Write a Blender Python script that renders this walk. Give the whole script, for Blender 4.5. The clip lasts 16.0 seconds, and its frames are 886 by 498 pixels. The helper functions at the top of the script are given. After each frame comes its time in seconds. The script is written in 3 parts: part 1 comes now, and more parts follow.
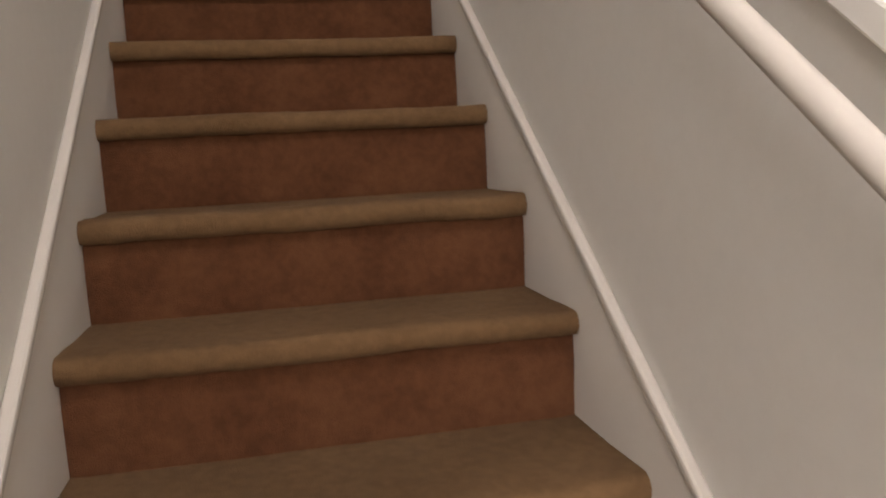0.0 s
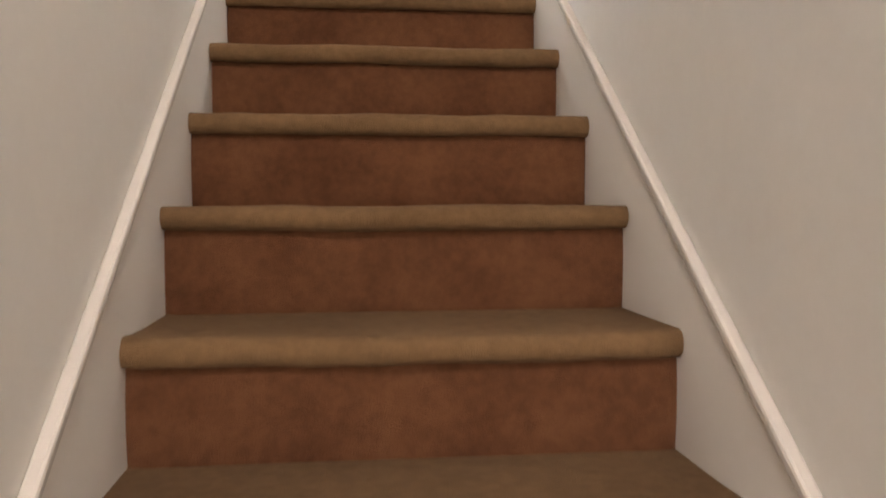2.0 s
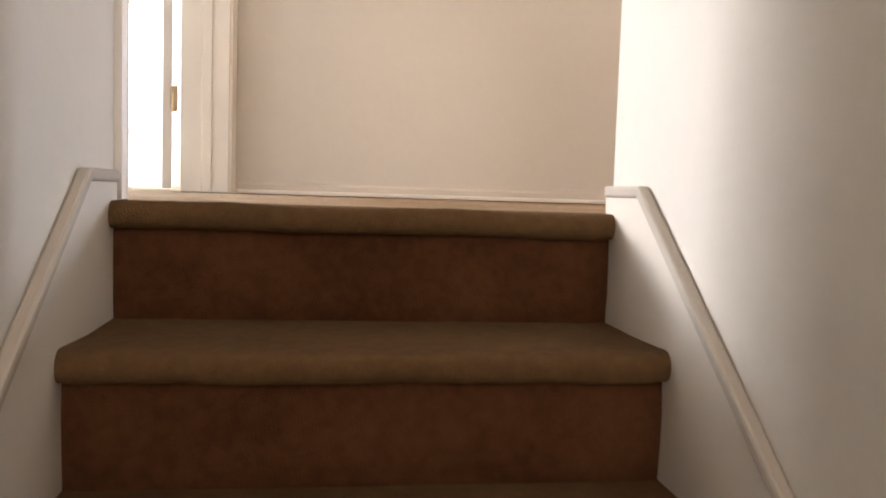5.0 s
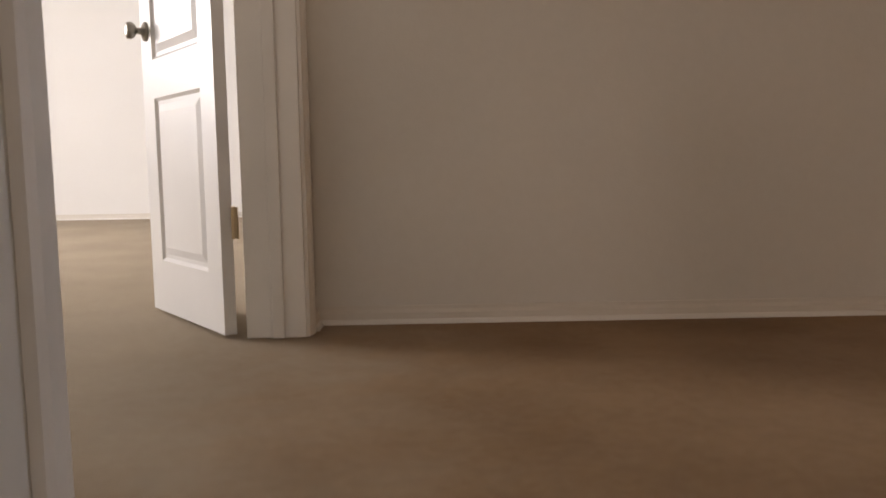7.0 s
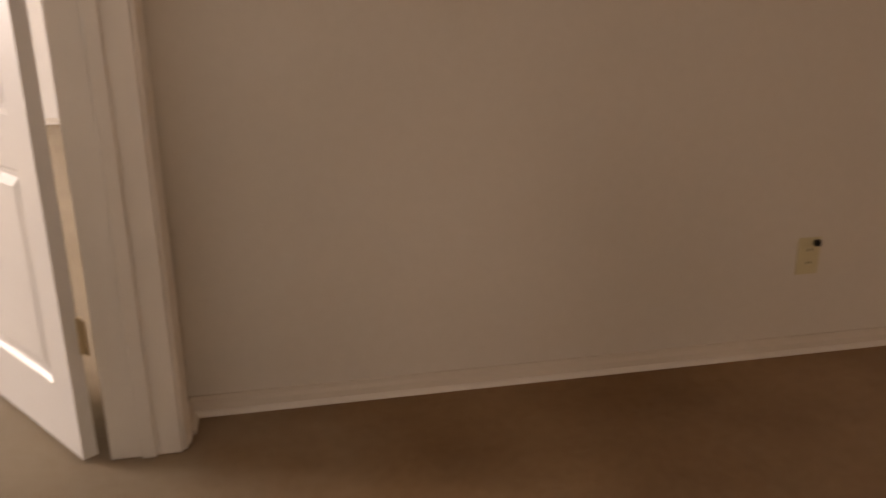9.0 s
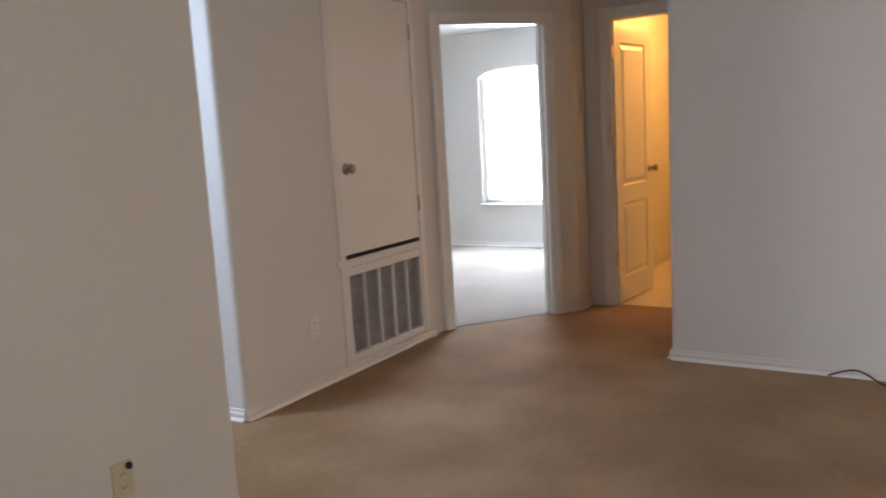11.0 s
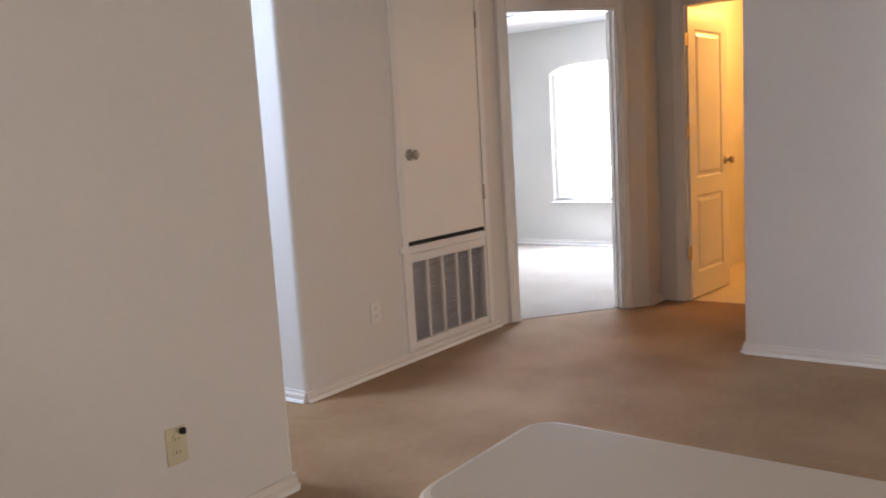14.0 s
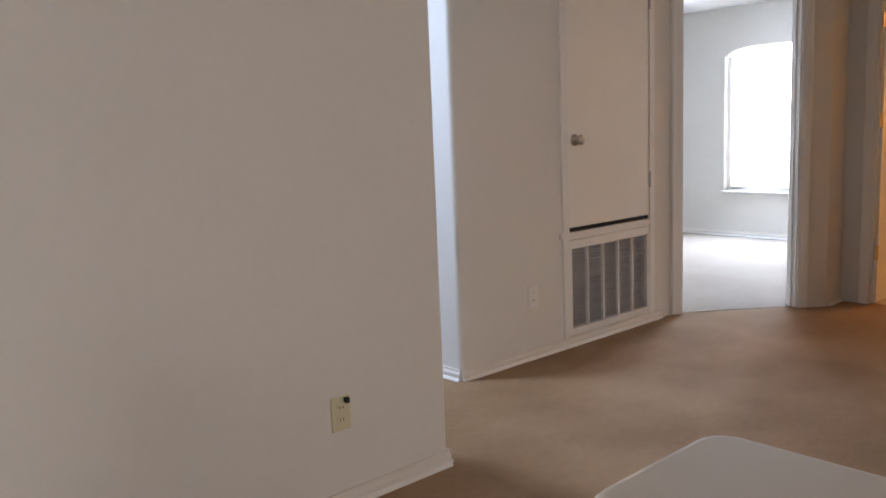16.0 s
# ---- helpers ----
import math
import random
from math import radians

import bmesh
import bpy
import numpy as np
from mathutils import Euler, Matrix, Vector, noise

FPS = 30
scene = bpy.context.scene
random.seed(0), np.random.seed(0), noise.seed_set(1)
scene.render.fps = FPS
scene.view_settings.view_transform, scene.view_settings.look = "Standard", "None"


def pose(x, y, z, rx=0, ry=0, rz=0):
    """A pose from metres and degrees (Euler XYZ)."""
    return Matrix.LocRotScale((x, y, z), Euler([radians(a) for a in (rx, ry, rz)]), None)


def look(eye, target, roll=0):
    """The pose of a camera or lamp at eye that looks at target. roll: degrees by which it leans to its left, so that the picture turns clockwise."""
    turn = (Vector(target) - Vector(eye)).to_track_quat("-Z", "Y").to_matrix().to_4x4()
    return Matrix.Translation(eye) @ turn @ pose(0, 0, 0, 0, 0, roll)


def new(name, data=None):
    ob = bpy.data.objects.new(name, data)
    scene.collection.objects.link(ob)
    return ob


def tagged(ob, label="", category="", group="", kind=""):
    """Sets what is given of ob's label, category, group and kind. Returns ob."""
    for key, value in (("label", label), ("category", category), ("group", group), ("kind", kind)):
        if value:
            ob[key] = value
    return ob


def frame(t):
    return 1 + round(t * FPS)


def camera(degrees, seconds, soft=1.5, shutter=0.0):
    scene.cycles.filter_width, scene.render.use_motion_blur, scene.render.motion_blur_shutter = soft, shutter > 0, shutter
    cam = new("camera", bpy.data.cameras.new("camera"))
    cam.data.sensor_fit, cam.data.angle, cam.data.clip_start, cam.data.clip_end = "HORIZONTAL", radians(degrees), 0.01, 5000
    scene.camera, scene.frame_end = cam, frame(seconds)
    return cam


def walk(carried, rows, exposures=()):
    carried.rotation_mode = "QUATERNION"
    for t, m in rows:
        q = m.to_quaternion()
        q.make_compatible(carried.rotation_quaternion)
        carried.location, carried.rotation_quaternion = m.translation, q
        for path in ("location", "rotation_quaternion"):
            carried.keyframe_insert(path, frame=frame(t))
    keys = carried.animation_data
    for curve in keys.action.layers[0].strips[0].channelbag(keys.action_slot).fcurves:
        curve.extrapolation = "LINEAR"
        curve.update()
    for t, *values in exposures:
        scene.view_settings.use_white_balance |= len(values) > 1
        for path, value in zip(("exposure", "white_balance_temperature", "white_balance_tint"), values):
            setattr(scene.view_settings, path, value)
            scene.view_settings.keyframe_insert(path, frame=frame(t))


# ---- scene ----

cam = camera(57.5, 16.0, soft=1.7, shutter=0.3)
PATH = [
    (0, (-0.121, -3.296, -1.24), (0.297, -1.354, -1.48), -3.0),
    (0.5, (-0.091, -3.125, -1.202), (0.182, -1.148, -1.342), -2.1),
    (1, (-0.095, -2.91, -1.09), (0.09, -0.92, -1.192), -1.9),
    (1.5, (-0.08, -2.658, -0.93), (0.067, -0.666, -1.031), -2.0),
    (2, (-0.118, -2.439, -0.76), (0.1, -0.453, -0.866), -0.1),
    (2.5, (-0.108, -2.24, -0.623), (0.128, -0.255, -0.697), -0.1),
    (3, (-0.094, -2.058, -0.47), (0.156, -0.075, -0.539), 0.1),
    (3.5, (-0.12, -1.882, -0.332), (0.193, 0.092, -0.402), 0.9),
    (4, (-0.103, -1.694, -0.226), (0.206, 0.281, -0.28), 1.2),
    (4.5, (-0.094, -1.508, -0.084), (0.192, 0.467, -0.196), 1.1),
    (5, (-0.104, -1.32, 0.032), (0.174, 0.657, -0.111), 1.8),
    (5.2, (-0.097, -1.233, 0.062), (0.16, 0.746, -0.071), 2.3),
    (7.3, (-0.111, -0.481, 0.573), (-0.11, 1.504, 0.326), -1.2),
    (7.5, (-0.136, -0.403, 0.64), (-0.143, 1.577, 0.356), -1.2),
    (8, (-0.168, -0.253, 0.749), (-0.185, 1.713, 0.383), -2.1),
    (8.5, (-0.151, -0.21, 0.87), (-0.08, 1.73, 0.392), -2.5),
    (9.0, (-0.185, -0.19, 1.07), (0.196, 1.674, 0.459), -0.5),
    (9.2, (-0.3, -0.15, 1.13), (0.31, 1.66, 0.503), 1.5),
    (9.4, (-0.381, -0.121, 1.189), (0.433, 1.598, 0.572), 2.3),
    (9.6, (-0.417, -0.174, 1.224), (0.553, 1.496, 0.706), -0.2),
    (9.8, (-0.377, -0.19, 1.235), (0.727, 1.423, 0.811), -2.7),
    (10.0, (-0.318, -0.179, 1.275), (0.913, 1.346, 0.883), -2.5),
    (10.2, (-0.243, -0.178, 1.29), (1.105, 1.25, 0.929), -2.5),
    (12.3, (0.021, -0.294, 1.214), (1.863, 0.426, 0.92), -3.5),
    (12.5, (0.049, -0.264, 1.184), (1.871, 0.512, 0.906), -3.5),
    (13, (0.046, -0.236, 1.152), (1.801, 0.687, 0.892), -3.4),
    (13.5, (0.067, -0.182, 1.114), (1.744, 0.878, 0.866), -3.3),
    (14, (-0.02, -0.247, 1.164), (1.559, 0.951, 0.899), -3.4),
    (14.5, (-0.021, -0.254, 1.172), (1.472, 1.049, 0.904), -3.2),
    (15, (-0.036, -0.276, 1.185), (1.38, 1.109, 0.909), -3.1),
    (15.5, (-0.035, -0.259, 1.192), (1.32, 1.184, 0.903), -2.6),
    (16, (-0.039, -0.238, 1.182), (1.275, 1.241, 0.889), -2.3),
]
EXPOSURES = [
    (0.0, 1.1, 7000, 18),
    (0.5, 1.4, 7000, 18),
    (1.5, 1.8, 7200, 19),
    (3.0, 1.7, 7700, 21),
    (4.0, 1.05, 8400, 26),
    (5.0, 0.53, 8500, 24),
    (5.6, -0.1, 8200, 22),
    (7.3, -1.3, 9300, 28),
    (8.5, -1.35, 10100, 31),
    (9.0, -1.25, 11500, 35),
    (9.25, -1.05, 9500, 29),
    (9.5, -0.54, 7300, 22),
    (9.8, -0.45, 7100, 21),
    (10.2, -0.67, 7000, 19),
    (12.3, -0.12, 7250, 21),
    (14.0, -0.19, 7150, 22),
    (15.0, -0.22, 7050, 22),
    (16.0, -0.38, 6950, 20),
]
walk(cam, [(t, look(eye, target, roll)) for t, eye, target, roll in PATH], EXPOSURES)

# ---- plan, metres: x to the right of the stairs, y up the flight, z = 0 the upper floor ----
XL, XR = -0.465, 0.395          # faces of the stair walls
RISE, RUN, STEPS = 0.19, 0.255, 14
WALL_T = 0.12
YA, XA = 1.815, 1.772           # long wall at the head of the stairs, and its outer corner
CX, CY = 2.455, 2.472           # corner and face of the wall with the air closet
BX, BY = 4.08, 0.972           # wall with the cable, and its corner
CEIL, LOW = 2.40, -RISE * STEPS
DOOR0, DOOR1 = 0.155, 1.645       # opening of the double door, along y
BW_X, BATH0, BATH1 = 5.20, 0.99, 1.69

# ---- light ----
world = bpy.data.worlds.new("sky")
scene.world = world
world.use_nodes = True
sky = world.node_tree.nodes.new("ShaderNodeTexSky")
sky.sky_type, sky.sun_disc, sky.sun_elevation, sky.sun_rotation = "NISHITA", False, radians(48), radians(200)
world.node_tree.links.new(sky.outputs[0], world.node_tree.nodes["Background"].inputs[0])
world.node_tree.nodes["Background"].inputs[1].default_value = 0.1


def area(name, eye, target, w, h, watts, colour):
    d = bpy.data.lights.new(name, "AREA")
    d.shape, d.size, d.size_y, d.energy, d.color = "RECTANGLE", w, h, watts, colour
    ob = new(name, d)
    ob.matrix_world = look(eye, target)
    return ob


DAY = (0.93, 0.96, 1.0)
area("daylight_double_door_room", (-5.45, 3.6, 1.35), (-0.5, 4.0, 0.6), 1.8, 1.6, 800, (0.66, 0.82, 1.0))
# Both loft lamps are added fill; no windows are known at these spots.
area("fill_loft", (4.04, -3.8, 1.4), (0.0, -5.0, 1.9), 3.2, 1.5, 62, (0.96, 0.95, 0.92))
area("fill_loft_south", (2.9, -6.4, 1.4), (3.3, 0.0, 0.2), 2.0, 1.5, 95, (0.95, 0.95, 0.96))
# Added lamp, throws light down on the treads; no window is known there.
area("fill_stairwell", (-0.03, -4.57, 1.45), (0.0, -2.4, -1.2), 0.75, 1.4, 46, (0.88, 0.92, 1.0))
# Unseen lamp added beyond the flight's foot to brighten stair walls and risers.
area("fill_lower_hall", (-0.5, -6.4, -0.6), (0.0, -2.0, -0.9), 1.8, 2.4, 85, DAY)
# Ceiling lamp added to imitate bluish passage daylight; no skylight is known.
area("passage_daylight_fill", (1.42, 3.35, 2.385), (1.6, 2.6, 0.0), 0.6, 0.6, 165, (0.50, 0.70, 1.0))
area("daylight_bedroom", (7.5, 3.38, 1.17), (4.2, 2.0, 0.0), 1.05, 1.35, 280, (0.50, 0.71, 1.0))
d = bpy.data.lights.new("bathroom_lamp", "POINT")
d.energy, d.color, d.shadow_soft_size = 48, (1.0, 0.50, 0.13), 0.09
new("bathroom_lamp", d).location = (6.3, 1.25, 2.1)

# ---- materials ----


def material(name, colour, rough=0.6, metal=0.0, spec=0.5):
    m = bpy.data.materials.new(name)
    m.use_nodes = True
    b = m.node_tree.nodes["Principled BSDF"]
    b.inputs["Base Color"].default_value = (*colour, 1)
    b.inputs["Roughness"].default_value = rough
    b.inputs["Metallic"].default_value = metal
    b.inputs["Specular IOR Level"].default_value = spec
    return m


def mottled(name, c0, c1, rough, big=2.0, fine=120.0, bump=0.1, dist=0.002, mix=0.35, spec=0.4, detail=6.0, mid=0.0, mid_scale=40.0):
    """Two colours mixed by a large, a middle and a fine noise, with fine relief."""
    m = material(name, c0, rough, 0.0, spec)
    t = m.node_tree
    b = t.nodes["Principled BSDF"]
    co = t.nodes.new("ShaderNodeTexCoord")
    n1, n2 = t.nodes.new("ShaderNodeTexNoise"), t.nodes.new("ShaderNodeTexNoise")
    n1.inputs["Scale"].default_value, n1.inputs["Detail"].default_value = big, detail
    n2.inputs["Scale"].default_value, n2.inputs["Detail"].default_value = fine, 4
    for n in (n1, n2):
        t.links.new(co.outputs["Object"], n.inputs["Vector"])
    r = t.nodes.new("ShaderNodeMapRange")
    r.inputs["From Min"].default_value, r.inputs["From Max"].default_value = 0.35, 0.65
    t.links.new(n1.outputs["Fac"], r.inputs["Value"])
    f = t.nodes.new("ShaderNodeMix")
    f.inputs["Factor"].default_value = mix
    t.links.new(r.outputs["Result"], f.inputs["A"])
    t.links.new(n2.outputs["Fac"], f.inputs["B"])
    fac, relief = f.outputs["Result"], n2.outputs["Fac"]
    if mid:
        n3 = t.nodes.new("ShaderNodeTexNoise")
        n3.inputs["Scale"].default_value, n3.inputs["Detail"].default_value, n3.inputs["Roughness"].default_value = mid_scale, 5, 0.65
        t.links.new(co.outputs["Object"], n3.inputs["Vector"])
        r3 = t.nodes.new("ShaderNodeMapRange")
        r3.inputs["From Min"].default_value, r3.inputs["From Max"].default_value = 0.38, 0.62
        t.links.new(n3.outputs["Fac"], r3.inputs["Value"])
        g = t.nodes.new("ShaderNodeMix")
        g.inputs["Factor"].default_value = mid
        t.links.new(fac, g.inputs["A"])
        t.links.new(r3.outputs["Result"], g.inputs["B"])
        h = t.nodes.new("ShaderNodeMix")
        h.inputs["Factor"].default_value = 0.22
        t.links.new(relief, h.inputs["A"])
        t.links.new(n3.outputs["Fac"], h.inputs["B"])
        fac, relief = g.outputs["Result"], h.outputs["Result"]
    c = t.nodes.new("ShaderNodeMix")
    c.data_type = "RGBA"
    c.inputs["A"].default_value, c.inputs["B"].default_value = (*c0, 1), (*c1, 1)
    t.links.new(fac, c.inputs["Factor"])
    t.links.new(c.outputs["Result"], b.inputs["Base Color"])
    bm = t.nodes.new("ShaderNodeBump")
    bm.inputs["Strength"].default_value, bm.inputs["Distance"].default_value = bump, dist
    t.links.new(relief, bm.inputs["Height"])
    t.links.new(bm.outputs["Normal"], b.inputs["Normal"])
    return m


M_WALL = mottled("wall_paint", (0.675, 0.645, 0.59), (0.635, 0.605, 0.55), 0.75, 1.3, 160, 0.16, 0.003, mid=0.3, mid_scale=34)
M_WHITE = mottled("white_wall_paint", (0.80, 0.79, 0.77), (0.77, 0.76, 0.74), 0.75, 1.3, 160, 0.12, 0.002)
M_CEIL = mottled("ceiling_paint", (0.80, 0.79, 0.77), (0.76, 0.75, 0.73), 0.9, 2, 140, 0.3, 0.003)
M_TRIM = mottled("white_gloss_trim", (0.77, 0.74, 0.69), (0.71, 0.68, 0.63), 0.38, 3, 60, 0.04, 0.001)
M_BASE = mottled("cream_satin_trim", (0.69, 0.645, 0.58), (0.65, 0.605, 0.54), 0.8, 3, 60, 0.04, 0.001, spec=0.2)
M_CAP = mottled("cream_satin_cap_paint", (0.56, 0.49, 0.40), (0.51, 0.44, 0.355), 0.6, 4, 70, 0.05, 0.001)
M_DOOR = mottled("white_door_paint", (0.80, 0.79, 0.77), (0.76, 0.75, 0.73), 0.33, 3, 60, 0.03, 0.001)
# Shade put into the colour: stair carpet darker than the floor's, risers darkest.
M_STAIR = mottled("stair_carpet_shaded", (0.182, 0.103, 0.048), (0.112, 0.060, 0.026), 0.95, 4.5, 420, 0.9, 0.007, 0.30, 0.1, 8.0, 0.42, 46)
M_RISER = mottled("reddish_riser_carpet_shaded", (0.138, 0.056, 0.024), (0.074, 0.026, 0.011), 0.95, 8.0, 420, 0.9, 0.007, 0.22, 0.1, 4.0, 0.36, 46)
M_CARPET = mottled("tan_carpet", (0.43, 0.275, 0.155), (0.225, 0.124, 0.058), 0.95, 1.9, 420, 0.9, 0.007, 0.40, 0.1, 6.0, 0.16, 30)

# Hall carpet again in a paler grey, with the bedroom's window light in its colour.
M_CARPET_LIT = mottled("bedroom_carpet_window_lit", (0.34, 0.280, 0.225), (0.265, 0.212, 0.165), 0.95, 2.2, 420, 0.9, 0.007, 0.40, 0.1, 6.0, 0.16, 30)


def brighten_towards_west(m, c0, c1, x0, x1):
    """Puts window light into the carpet colour: paler in the west room, browner past the doorway, with an uneven
    border.
    """
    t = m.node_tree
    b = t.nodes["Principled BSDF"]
    hall_mix = b.inputs["Base Color"].links[0].from_node
    fac = hall_mix.inputs["Factor"].links[0].from_socket
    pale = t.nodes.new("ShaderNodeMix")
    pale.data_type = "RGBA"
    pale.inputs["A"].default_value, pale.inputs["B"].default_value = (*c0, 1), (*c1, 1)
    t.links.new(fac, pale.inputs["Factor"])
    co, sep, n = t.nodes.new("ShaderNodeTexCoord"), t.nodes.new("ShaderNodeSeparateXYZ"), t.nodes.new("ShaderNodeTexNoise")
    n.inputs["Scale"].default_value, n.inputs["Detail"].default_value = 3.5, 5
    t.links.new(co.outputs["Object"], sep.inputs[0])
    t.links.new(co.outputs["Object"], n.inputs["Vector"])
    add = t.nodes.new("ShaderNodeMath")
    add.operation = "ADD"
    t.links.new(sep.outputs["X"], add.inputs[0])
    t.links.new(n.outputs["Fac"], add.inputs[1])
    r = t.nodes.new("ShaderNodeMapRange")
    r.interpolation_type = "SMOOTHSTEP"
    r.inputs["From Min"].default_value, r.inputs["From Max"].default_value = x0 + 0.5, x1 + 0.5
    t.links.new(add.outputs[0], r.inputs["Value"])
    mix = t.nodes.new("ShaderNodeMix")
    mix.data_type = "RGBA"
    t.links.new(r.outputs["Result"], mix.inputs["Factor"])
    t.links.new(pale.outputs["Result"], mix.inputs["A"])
    t.links.new(hall_mix.outputs["Result"], mix.inputs["B"])
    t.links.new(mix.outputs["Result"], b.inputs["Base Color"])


# Same carpet throughout; the pale pair carries the west room's window light.
brighten_towards_west(M_CARPET, (0.46, 0.375, 0.285), (0.36, 0.285, 0.21), -0.95, 0.15)
M_SKIRT = mottled("cream_matt_moulding_paint", (0.50, 0.455, 0.395), (0.46, 0.415, 0.36), 0.8, 3, 60, 0.04, 0.001, spec=0.2)
for m in (M_STAIR, M_RISER, M_CARPET):
    b = m.node_tree.nodes["Principled BSDF"]
    b.inputs["Sheen Weight"].default_value, b.inputs["Sheen Roughness"].default_value = (0.14, 0.2) if m is M_CARPET else (0.02, 0.5)
    b.inputs["Sheen Tint"].default_value = (1.0, 0.93, 0.86, 1)
M_TILE = mottled("bathroom_vinyl", (0.62, 0.55, 0.44), (0.55, 0.48, 0.38), 0.4, 5, 60, 0.05)
M_NICKEL = material("satin_nickel", (0.36, 0.33, 0.29), 0.32, 1.0)
M_BRASS = material("worn_brass", (0.62, 0.50, 0.33), 0.42, 1.0)
M_DARK = material("near_black", (0.02, 0.018, 0.016), 0.9)
M_PLATE = mottled("almond_plastic", (0.62, 0.57, 0.38), (0.58, 0.53, 0.35), 0.4, 6, 80, 0.02)
M_WPLATE = mottled("white_plastic", (0.74, 0.72, 0.68), (0.70, 0.68, 0.64), 0.4, 6, 80, 0.02)
M_GRILLE = mottled("grey_grille_metal", (0.56, 0.55, 0.55), (0.48, 0.47, 0.48), 0.5, 12, 90, 0.03)
M_CABLE = material("black_cable", (0.03, 0.025, 0.022), 0.55)

# ---- builders ----


def box(bm, x0, x1, y0, y1, z0, z1, m=None):
    vs = [bm.verts.new((x, y, z)) for x in (x0, x1) for y in (y0, y1) for z in (z0, z1)]
    for q in ((0, 1, 3, 2), (4, 6, 7, 5), (0, 4, 5, 1), (2, 3, 7, 6), (0, 2, 6, 4), (1, 5, 7, 3)):
        bm.faces.new([vs[i] for i in q])
    if m is not None:
        bmesh.ops.transform(bm, matrix=m, verts=vs)
    return vs


def finish(bm, bevel=0.0, seg=2):
    bmesh.ops.recalc_face_normals(bm, faces=bm.faces)
    if bevel:
        es = [e for e in bm.edges if len(e.link_faces) == 2 and e.calc_face_angle(0) > 0.6]
        bmesh.ops.bevel(bm, geom=es, offset=bevel, segments=seg, affect="EDGES", profile=0.5)


def mesh_of(name, bm, mat, smooth=False):
    me = bpy.data.meshes.new(name)
    bm.to_mesh(me)
    bm.free()
    me.materials.append(mat)
    if smooth:
        for p in me.polygons:
            p.use_smooth = True
    return me


def part(name, bm, mat, parent, label="", smooth=False):
    ob = new(name, mesh_of(name, bm, mat, smooth))
    if parent is not None:
        ob.parent = parent
    return tagged(ob, label)


def boxes(name, specs, mat, parent=None, label="", bevel=0.0, m=None):
    bm = bmesh.new()
    for s in specs:
        box(bm, *s, m)
    finish(bm, bevel)
    return part(name, bm, mat, parent, label)


def structure(name, specs, mat, label, category, bevel=0.0, m=None):
    return tagged(boxes(name, specs, mat, None, "", bevel, m), label, category, "", "structure")


def bullnose(ob, x, y, r=0.02):
    """Rounds the upright edges of a wall that stand at x, y."""
    bm = bmesh.new()
    bm.from_mesh(ob.data)
    es = [e for e in bm.edges if all(abs(v.co.x - x) < 1e-4 and abs(v.co.y - y) < 1e-4 for v in e.verts)]
    bmesh.ops.bevel(bm, geom=es, offset=r, segments=6, affect="EDGES", profile=0.5)
    bm.to_mesh(ob.data)
    bm.free()


def thing(name, label, category, at=(0, 0, 0), rz=0.0, group=""):
    ob = new(name)
    ob.empty_display_size = 0.1
    ob.matrix_world = pose(*at, 0, 0, rz)
    return tagged(ob, label, category, group)


def lathe(bm, profile, m=None, seg=20):
    """A turned solid: (radius, height) pairs round z."""
    rings = []
    for r, z in profile:
        rings.append([bm.verts.new((r * math.cos(a), r * math.sin(a), z)) for a in (2 * math.pi * i / seg for i in range(seg))])
    for a, b in zip(rings, rings[1:]):
        for i in range(seg):
            bm.faces.new((a[i], a[(i + 1) % seg], b[(i + 1) % seg], b[i]))
    bm.faces.new(rings[0][::-1])
    bm.faces.new(rings[-1])
    if m is not None:
        bmesh.ops.transform(bm, matrix=m, verts=[v for r in rings for v in r])


def prism(bm, outline, x0, x1, axis="x"):
    """An outline of (a, b) pairs drawn out along one axis."""
    put = {"x": lambda t, a, b: (t, a, b), "y": lambda t, a, b: (a, t, b), "z": lambda t, a, b: (a, b, t)}[axis]
    p = [bm.verts.new(put(x0, *q)) for q in outline]
    q = [bm.verts.new(put(x1, *q)) for q in outline]
    bm.faces.new(p)
    bm.faces.new(q[::-1])
    for i in range(len(p)):
        j = (i + 1) % len(p)
        bm.faces.new((p[i], q[i], q[j], p[j]))


# ---- the large structure ----
T, TL = WALL_T, 0.165
ex0, ey0 = 4.246 + 0.788, CY + 0.02 - 0.616
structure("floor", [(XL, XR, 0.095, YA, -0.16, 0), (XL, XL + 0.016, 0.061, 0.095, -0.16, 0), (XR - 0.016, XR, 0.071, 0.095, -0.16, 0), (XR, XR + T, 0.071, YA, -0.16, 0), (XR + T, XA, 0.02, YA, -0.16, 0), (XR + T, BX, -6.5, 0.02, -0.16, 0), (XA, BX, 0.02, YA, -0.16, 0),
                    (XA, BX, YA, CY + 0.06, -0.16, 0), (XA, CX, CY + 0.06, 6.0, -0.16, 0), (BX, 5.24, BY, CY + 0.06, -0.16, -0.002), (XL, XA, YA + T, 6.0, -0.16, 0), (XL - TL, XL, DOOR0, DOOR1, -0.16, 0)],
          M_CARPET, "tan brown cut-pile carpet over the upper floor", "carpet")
structure("floor_west_room", [(-5.6, XL - TL, -1.2, 7.35, -0.16, 0)], M_CARPET, "carpet of the bright room, window light put into its pale beige colour", "carpet")
bm = bmesh.new()
prism(bm, [(CX + T, CY + 0.061), (4.246, CY + 0.061), (4.246, CY + 0.02), (ex0, ey0), (5.24, ey0), (5.24, 1.92), (7.64, 1.92), (7.64, 6.0), (CX + T, 6.0)], -0.16, 0.001, "z")
finish(bm)
